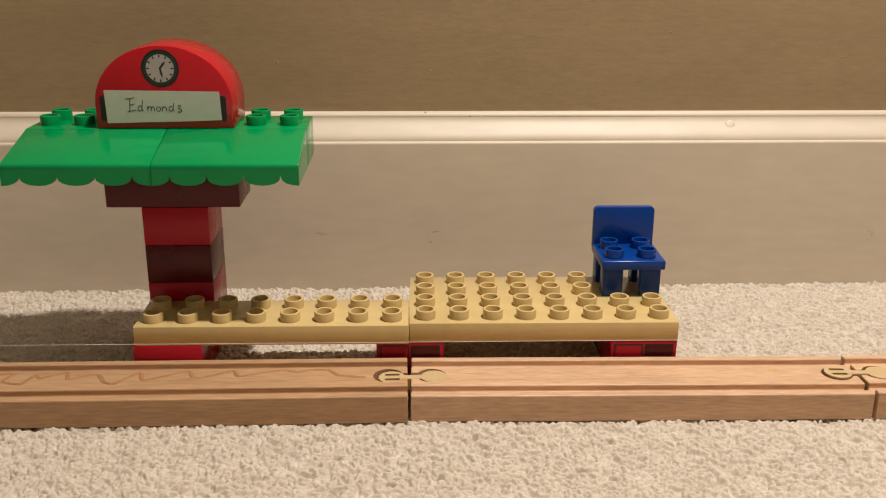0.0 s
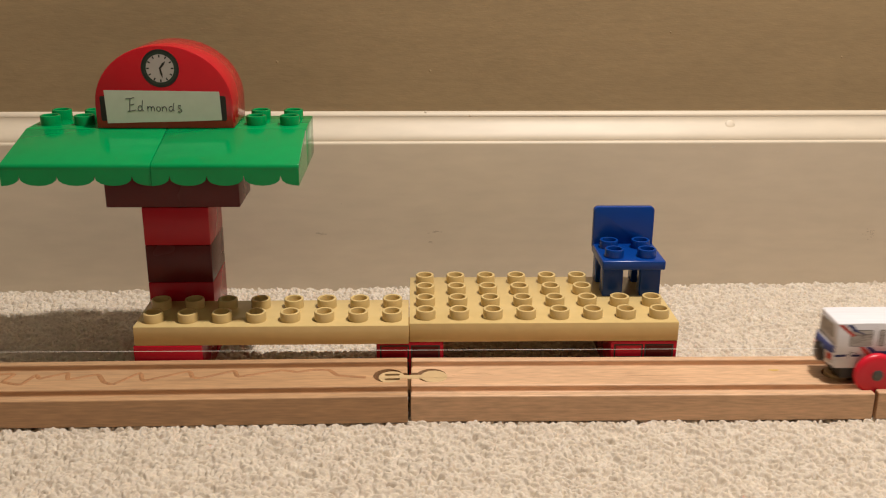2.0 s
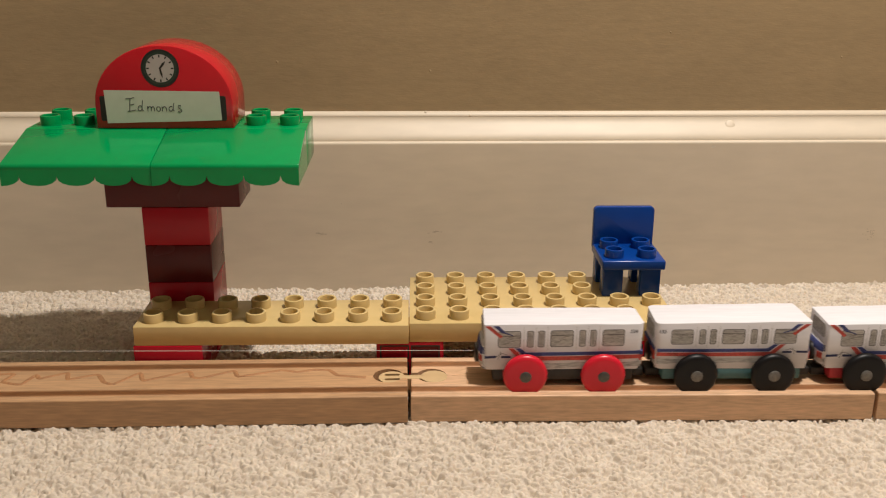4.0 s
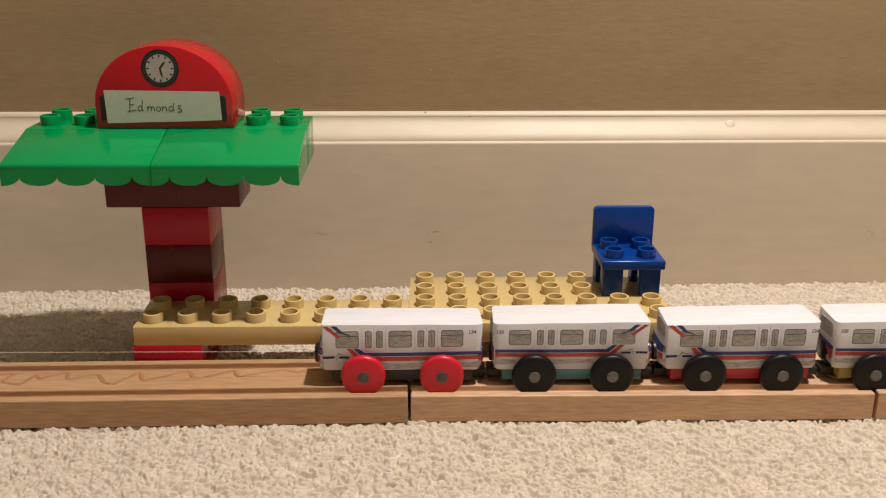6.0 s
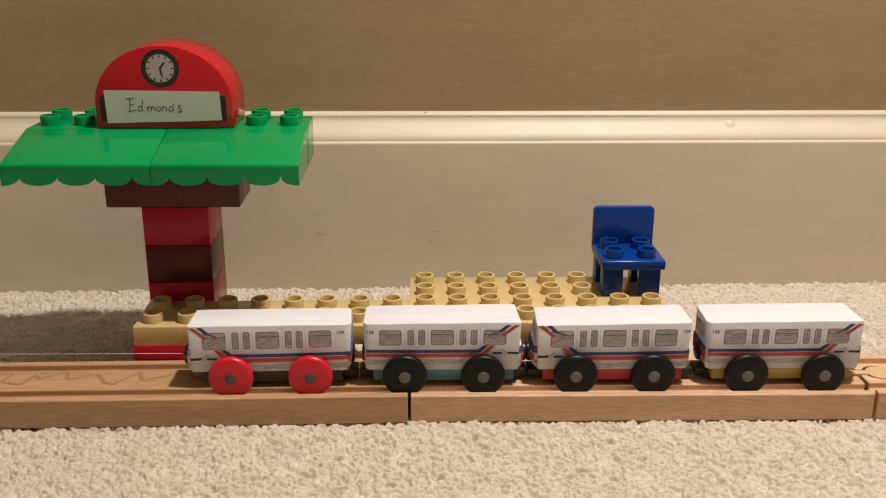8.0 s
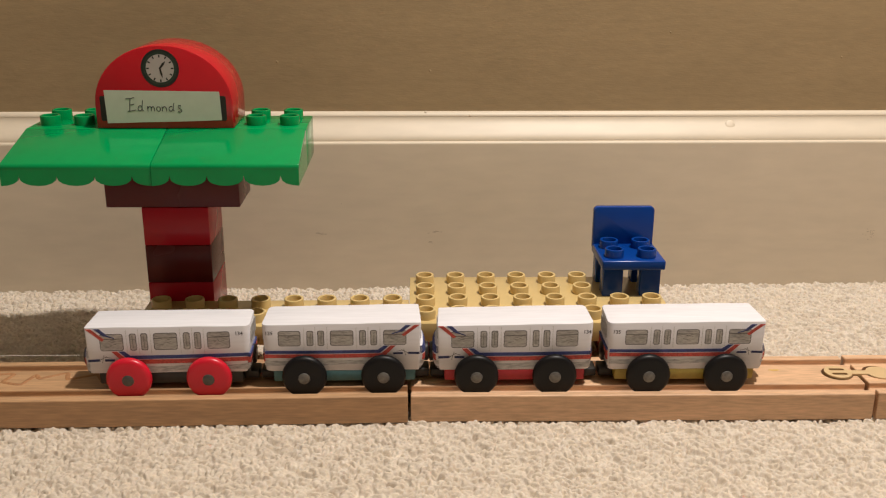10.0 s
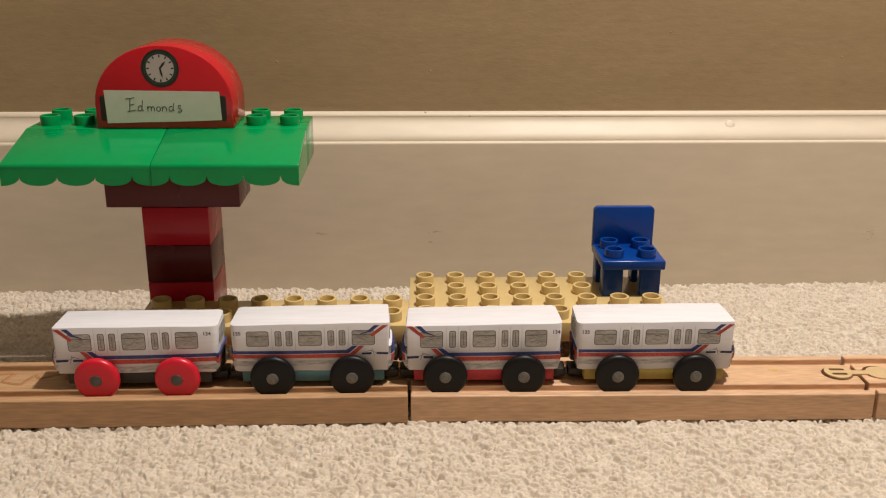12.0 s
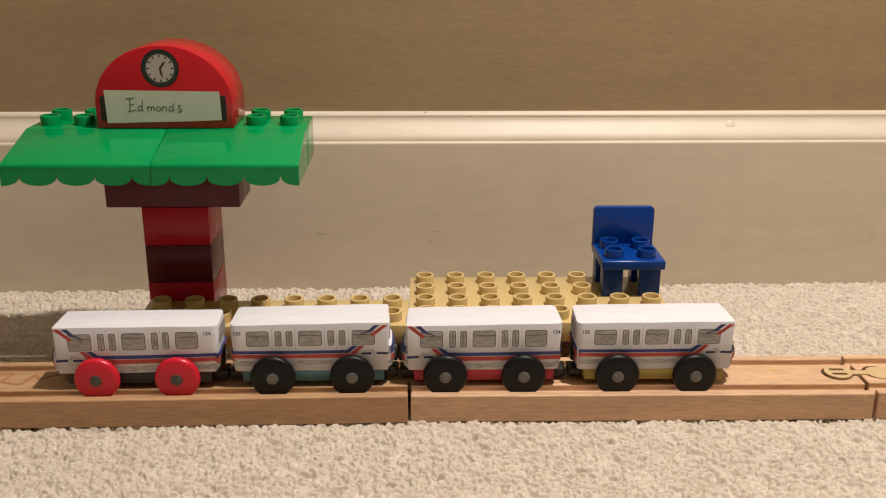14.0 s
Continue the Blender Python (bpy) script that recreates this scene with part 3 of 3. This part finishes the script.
def car(f, number, chassis, wheel, label, length, middle, drawn, squeeze, skew, rear, lift):
    """A wooden car dressed as a paper bus. f: 1 where its drawn front leads, -1 where it trails; length and middle of the
    paper body; drawn: the drawing's own middle; squeeze, skew: how the drawing is scaled and slants; rear: depth of the far side; lift: how far the
    roof rises at its two ends."""
    ob = thing("toy_train_car", label, "toy train", "train cars")
    crisp, round_off = rounded(length, HALF + rear, 0.9, 0, (rear - HALF) / 2, 4), rounded(length, HALF + rear, 2.6, 0, (rear - HALF) / 2, 4)
    corner, plan = [b if a[0] * f > 0 else a for a, b in zip(crisp, round_off)], []
    for p, q in zip(corner, corner[1:] + corner[:1]):
        cuts = max(1, int(abs(p[0] - q[0]) / 3))
        plan += [(p[0] + (q[0] - p[0]) * i / cuts, p[1]) for i in range(cuts)] if cuts > 1 else [p]
    bm = prism(plan, "z", LOW, HIGH, 0.28)
    for v in bm.verts:
        k = (v.co.z - LOW) / (HIGH - LOW)
        v.co.x *= 1 - 0.025 * (1 - k) ** 2 - 0.02 * k ** 4 * max(0, v.co.y / HALF)
        v.co.z += k * (lift[0] + (lift[1] - lift[0]) * (v.co.x / length + 0.5))
        v.co.z += 0.08 * math.sin(v.co.x * 0.21 + middle * 3) + (0.28 * noise.noise((v.co.x / 5, middle * 9, v.co.y / 20)) if k < 0.5 else 0)
    body = part("paper_body", bm, PAPER, ob, "white paper bus body with drawn livery", (middle, 0, 0))

    def flat(pts):
        return [(f * (s - 35.7) + drawn - middle, HIGH - d * squeeze + skew * f * (s - 35.7)) for s, d in pts]

    def decal(name, pts, mat, parent, depth=0.06, label=""):
        """A drawn shape on the near side; s runs from the front end, d down from the roof's edge."""
        return part(name, prism(flat(pts), "y", -HALF - depth, -HALF + 0.2), mat, parent, label)

    def window(name, s0, s1, d0=2.7, d1=10.6):
        r = min(1.1, (s1 - s0) * 0.28)
        mid = ((s0 + s1) / 2, (d0 + d1) / 2)
        w = decal(name, rounded(s1 - s0, d1 - d0, r, *mid), INK_DARK, body, 0.05, "pencil-shaded drawn window")
        decal("shading", rounded(s1 - s0 - 0.6, d1 - d0 - 0.6, r * 0.8, *mid), INK_GREY, w, 0.09)
        if s1 - s0 > 5:
            decal("sash_line", [(s0 + 0.4, d0 + 2.3), (s1 - 0.4, d0 + 2.1), (s1 - 0.4, d0 + 2.4), (s0 + 0.4, d0 + 2.6)], INK_DARK, w, 0.12)
            for _ in range(3):
                u, v = random.uniform(s0 + 1, s1 - 4), random.uniform(d0 + 3, d1 - 1.2)
                decal("pencil_stroke", [(u, v), (u + 3, v - 0.7), (u + 3.1, v - 0.5), (u, v + 0.16)], PENCIL_MID, w, 0.12)
        else:
            decal("pencil_stroke", [(s0 + 1.1, d0 + 1), (s0 + 1.4, d0 + 1), (s1 - 1.3, d1 - 1.2), (s1 - 1.6, d1 - 1.2)], PENCIL_MID, w, 0.12)

    window("window", 8.1, 18.1)
    window("window", 31.0, 41.1)
    window("window", 53.8, 63.5)
    for s in (20.8, 25.6, 43.6, 48.3):
        window("narrow_window", s, s + 2.9)
    end = 35.7 + length / 2 - 1.1 + f * (middle - drawn)
    decal("blue_stripe", [(15.6, 10.9), (18.0, 10.9), (20.6, 13.0), (40, 13.1), (end, 12.9), (end, 14.4), (40, 14.7), (19.6, 14.6)], INK_BLUE, body, 0.11, "blue drawn stripe")
    decal("red_stripe", [(12.7, 10.9), (15.0, 10.9), (19.0, 14.9), (40, 15.1), (end, 14.8), (end, 16.6), (40, 17.0), (18.2, 16.9)], INK_RED, body, 0.13, "orange-red drawn stripe")
    decal("red_flash", [(2.4, 0.3), (4.7, 0.3), (10.2, 5.2), (9.1, 6.1)], INK_RED, body, 0.14)
    decal("blue_flash", [(6.0, 0.3), (8.4, 0.3), (11.2, 3.1), (10.0, 3.8)], INK_BLUE, body, 0.15)
    decal("blue_line", [(10.8, 3.1), (14.4, 4.5), (14.3, 4.9), (10.3, 3.6)], INK_BLUE, body, 0.16)
    skirt = [(u, 18.2 + 0.25 * math.sin(u * 0.35 + middle * 7) * math.sin(u * 0.11)) for u in np.linspace(13.5, end, 15)]
    skirt += [(u, 20.6 + 0.25 * math.sin(u * 0.27 + middle * 5)) for u in np.linspace(end, 13.5, 15)]
    decal("grey_skirt", skirt, SOFT_GREY, body, 0.06, "grey pencil-shaded skirt band")
    for u in (19.4, 24.6, 29.7, 42.3, 47.4, 52.3):
        decal("panel_line", [(u, 0.9), (u + 0.16, 0.9), (u + 0.2, 12.4), (u + 0.04, 12.4)], SOFT_GREY, body, 0.05)
    decal("lettering_bar", [(2.4, 14.5), (7.4, 14.3), (7.5, 15.4), (2.4, 15.6)], INK_NAVY, body, 0.08)
    decal("lettering_bar", [(9.6, 14.4), (13.9, 14.5), (13.9, 15.5), (9.6, 15.5)], INK_NAVY, body, 0.08)
    for stroke in ([(8.2, 16.2), (9.3, 12.4), (9.5, 12.4), (8.45, 16.2)], [(7.4, 14.7), (10.4, 13.0), (10.5, 13.2), (7.5, 14.9)],
                   [(9.4, 13.1), (12.4, 13.9), (12.4, 14.1), (9.4, 13.3)]):
        decal("emblem_line", stroke, PENCIL_MID, body, 0.09)
    (nx, nz), = flat([(67.4, 3.8)])
    writing("number", number, 2.35, INK_DARK, body, (nx, -HALF - 0.12, nz), thin=0.05)
    # The two ends: a drawn windscreen above, and a bulging paper nose below with a blue band, a dark rim and lamps.
    for e in (-1, 1):
        x = e * length / 2
        screen = prism(rounded(13.5, 6.5, 1.2, 0, 37.2), "x", x - e * 0.3, x + e * 0.08)
        part("end_window", screen, INK_GREY, body, "pencil-shaded end window")
        middle_y = (rear - HALF) / 2

        def bulge(z0, z1, grow, y0=-9.2, y1=9.2):
            """A slice of the nose from z0 to z1: deepest at a third of its height, round at its sides."""
            own = bmesh.new()
            grid = []
            for i in range(9):
                z = z0 + (z1 - z0) * i / 8
                k = (z - 20.4) / 11.6
                deep = (2.5 if e == -f else 0.3) * math.sqrt(max(0.0, 1 - (abs(k - 0.45) / 0.56) ** 2.2))
                tuck = 0.025 * length / 2 * (1 - (z - LOW) / (HIGH - LOW)) ** 2
                row = []
                for j in range(13):
                    y = y0 + (y1 - y0) * j / 12
                    row.append(own.verts.new((e * (deep * math.sqrt(max(0.0, 1 - (y / 9.6) ** 4)) + grow - tuck), y + middle_y, z)))
                grid.append(row)
            inner = [[own.verts.new((-e * 1.8, v.co.y, v.co.z)) for v in row] for row in grid]
            for i in range(8):
                for j in range(12):
                    own.faces.new((grid[i][j], grid[i][j + 1], grid[i + 1][j + 1], grid[i + 1][j]))
            rim = [grid[0][j] for j in range(13)] + [r[12] for r in grid[1:]] + grid[8][11::-1] + [r[0] for r in grid[7:0:-1]]
            back = [inner[0][j] for j in range(13)] + [r[12] for r in inner[1:]] + inner[8][11::-1] + [r[0] for r in inner[7:0:-1]]
            for j in range(len(rim)):
                n = (j + 1) % len(rim)
                own.faces.new((rim[j], rim[n], back[n], back[j]))
            return own

        blue, red = ((28.0, 31.3), (26.4, 28.0)) if e == -f else ((HIGH - 14.5 * squeeze, HIGH - 12.9 * squeeze), (HIGH - 16.7 * squeeze, HIGH - 14.9 * squeeze))
        at = (x, 0, 0)
        if e == -f:
            nose, at = part("nose", bulge(20.9, 31.6, 0.0), PAPER, body, "bulging paper bus nose", at), None
        else:
            nose = body
            part("red_band", bulge(*red, 0.1), INK_RED, nose, "orange-red drawn band", at)
        part("nose_band", bulge(*blue, 0.1), INK_BLUE, nose, "blue drawn band", at)
        # Bumper strip; its dark colour also paints the shade at the nose's foot.
        part("bumper", bulge(20.9, 21.8, 0.08), MAGNET, nose, "dark lower bumper with painted shade below the nose", at)
        part("grey_band", bulge(23.0, 24.8, 0.08), SOFT_GREY, nose, "grey pencil-shaded band", at)
        plug = lathe([(4.4, -e * 1.5), (4.4, e * 0.7), (3.8, e * 1.2), (0, e * 1.3)], 24, "x")
        part("magnet", plug, MAGNET, nose, "dark round coupling magnet", (e * 2.3 if e == -f else x - e * 0.3, middle_y, 25.0))
        for y0, y1 in ((-9.1, -6.4), (6.4, 9.1)):
            part("end_lamp", bulge(24.6, 27.4, 0.16, y0, y1), INK_RED, nose, "orange-red drawn lamp", at)
    base = part("chassis", block(-31.0, 31.0, -9.4, 9.4, 15.4, 21.2, 0.8), CHASSIS[chassis], ob, chassis + " painted wooden chassis")
    # No bar where nothing is coupled: before the leading car and behind the last one.
    for e in {"black": (1,), "yellow": (-1,)}.get(chassis, (-1, 1)):
        # Coupling, oversized and black so that it also darkens the shaded gap.
        part("coupling_bar_gap_shade", block(min(e * 30, e * 37.2), max(e * 30, e * 37.2), -4.5, 4.5, 14.8, 18.6, 0.8), CHASSIS["black"], base)
    rolling = []
    profile = [(0, 0), (WHEEL_R - 2.2, 0), (WHEEL_R - 1.2, 0.25), (WHEEL_R - 0.45, 0.8), (WHEEL_R - 0.08, 1.6), (WHEEL_R, 2.4), (WHEEL_R - 0.25, 3.3), (WHEEL_R - 1.0, 4.0), (0, 4.2)]
    back = [(r, -h) for r, h in profile]
    for x in (-17.1, 17.1):
        for near in (True, False):
            side = part("wheel", lathe(profile if near else back, 40, "y"), wheel, ob, at=(x, -15.5 if near else 15.5, 9.95 + WHEEL_R))
            e = -1 if near else 1
            part("axle_pin", lathe([(0, e * 0.9), (1.9, e * 0.7), (2.5, e * 0.35), (2.6, 0), (2.6, -e * 0.5)], 18, "y"), STEEL if chassis == "black" else STEEL_LIGHT, side, "grey metal axle end")
            rolling.append(side)
    return ob, rolling


CARS = [(car(1, "134", "black", WHEEL_RED, "white paper-clad toy bus car with red wheels", 70.2, -0.2, -1.5, 1.0, 0.014, 9.6, (0.0, 0.2)), 0.0),
        (car(-1, "135", "teal", WHEEL_BLACK, "white paper-clad toy bus car on a teal base", 68.7, -0.85, -0.5, 0.9, 0.004, 12.0, (0.3, 1.1)), 75.1),
        (car(1, "134", "red", WHEEL_BLACK, "white paper-clad toy bus car on a red base", 68.2, -0.1, -0.5, 1.0, 0.010, 12.0, (-0.6, 0.6)), 150.1),
        (car(-1, "135", "yellow", WHEEL_BLACK, "white paper-clad toy bus car on a yellow base", 69.2, -0.5, 0.4, 0.9, 0.006, 12.0, (0.6, 1.3)), 225.5)]

thread_end = thing("pull_thread", "thin taut white pulling thread", "thread")
part("strand", lathe([(0.09, 0), (0.09, -760)], 8, "x"), THREAD, thread_end)

# ---- what moves: seconds and the place of the leading wheels along the track ----
RUN = [(0.0, 400), (0.9, 318), (1.8, 227.8), (2.0, 206.1), (2.2, 184.3), (2.4, 168.3), (2.5, 159.2), (2.6, 149.6), (2.8, 134.0), (3.0, 117.6), (3.2, 101.4),
       (3.7, 67), (4.3, 38), (4.9, 19.5), (5.3, 7.6), (5.5, 0.2), (5.7, -9.9), (5.9, -17.5), (6.1, -22.4), (6.3, -26.7), (6.5, -31.0),
       (6.7, -33.6), (6.9, -38.6), (7.1, -47.2), (7.3, -57.2), (7.5, -65.0), (7.7, -69.6), (7.9, -74.6), (8.2, -81.4),
       (9.0, -98), (9.7, -114), (10.3, -126.3), (10.5, -129.6), (10.7, -132.3), (10.9, -133.7), (11.0, -134.0), (14.0, -134.0)]


def run_at(t):
    """The place along the track at t, smoothly between the rows of RUN."""
    n = len(RUN)
    slopes = [(RUN[i + 1][1] - RUN[i][1]) / (RUN[i + 1][0] - RUN[i][0]) for i in range(n - 1)]
    tang = [slopes[0]] + [0 if a * b <= 0 else 2 * a * b / (a + b) for a, b in zip(slopes, slopes[1:])] + [slopes[-1]]
    for i in range(n - 1):
        if t <= RUN[i + 1][0]:
            h = RUN[i + 1][0] - RUN[i][0]
            u = (t - RUN[i][0]) / h
            return ((2 * u ** 3 - 3 * u ** 2 + 1) * RUN[i][1] + (u ** 3 - 2 * u ** 2 + u) * h * tang[i]
                    + (3 * u ** 2 - 2 * u ** 3) * RUN[i + 1][1] + (u ** 3 - u ** 2) * h * tang[i + 1])
    return RUN[-1][1]


def rail(x):
    """The middle of the track and its top at x."""
    if x < 0:
        y, z = -22.94 + 0.0137 * x, 12.9
    else:
        y, z = -22.6 - 0.00494 * x, 12.5
    k = max(0.0, min(1.0, (x + 15) / 30))
    return y, 12.9 * (1 - k) + 12.5 * k


def between(rows, t):
    for (a, u), (b, v) in zip(rows, rows[1:]):
        if t <= b:
            return u + (v - u) * (t - a) / (b - a)
    return rows[-1][1]


THREAD_NEAR = [(0, 31.2), (1, 27.6), (2, 25.6), (3, 25.0), (5.5, 25.5), (8, 25.2), (11, 24.7), (14, 24.7)]
THREAD_FAR = [(0, 32.3), (1, 29.4), (2, 27.8), (3, 27.4), (5.5, 26.7), (6.5, 26.3), (8, 25.8), (11, 25.1), (14, 25.1)]


def motions():
    times = [i / 10 for i in range(141)]
    for (ob, rolling), behind in CARS:
        rows, turns = [], []
        for t in times:
            x = run_at(t) + behind
            (ya, za), (yb, zb) = rail(x), rail(x + 34.2)
            yaw = math.degrees(math.atan2(yb - ya, 34.2))
            tip = -math.degrees(math.atan2(zb - za, 34.2))
            rows.append((t, pose((x + 17.1) * MM, (ya + yb) / 2 * MM, ((za + zb) / 2 - 12.9) * MM, 0, tip, yaw)))
            turns.append((t, math.degrees((x + 134) / WHEEL_R)))
        walk(ob, rows)
        for wheel in rolling:
            c = wheel.location.copy()
            walk(wheel, [(t, pose(c.x, c.y, c.z, 0, a, 0)) for t, a in turns])
    rows = []
    for t in times:
        x = run_at(t) - 17.5
        near, far = between(THREAD_NEAR, t), between(THREAD_FAR, t)
        tip = math.degrees(math.atan2(far - near, x + 179 if x > -120 else 60))
        rows.append((t, pose(x * MM, rail(x)[0] * MM, near * MM, 0, tip, 0.6)))
    walk(thread_end, rows)


motions()
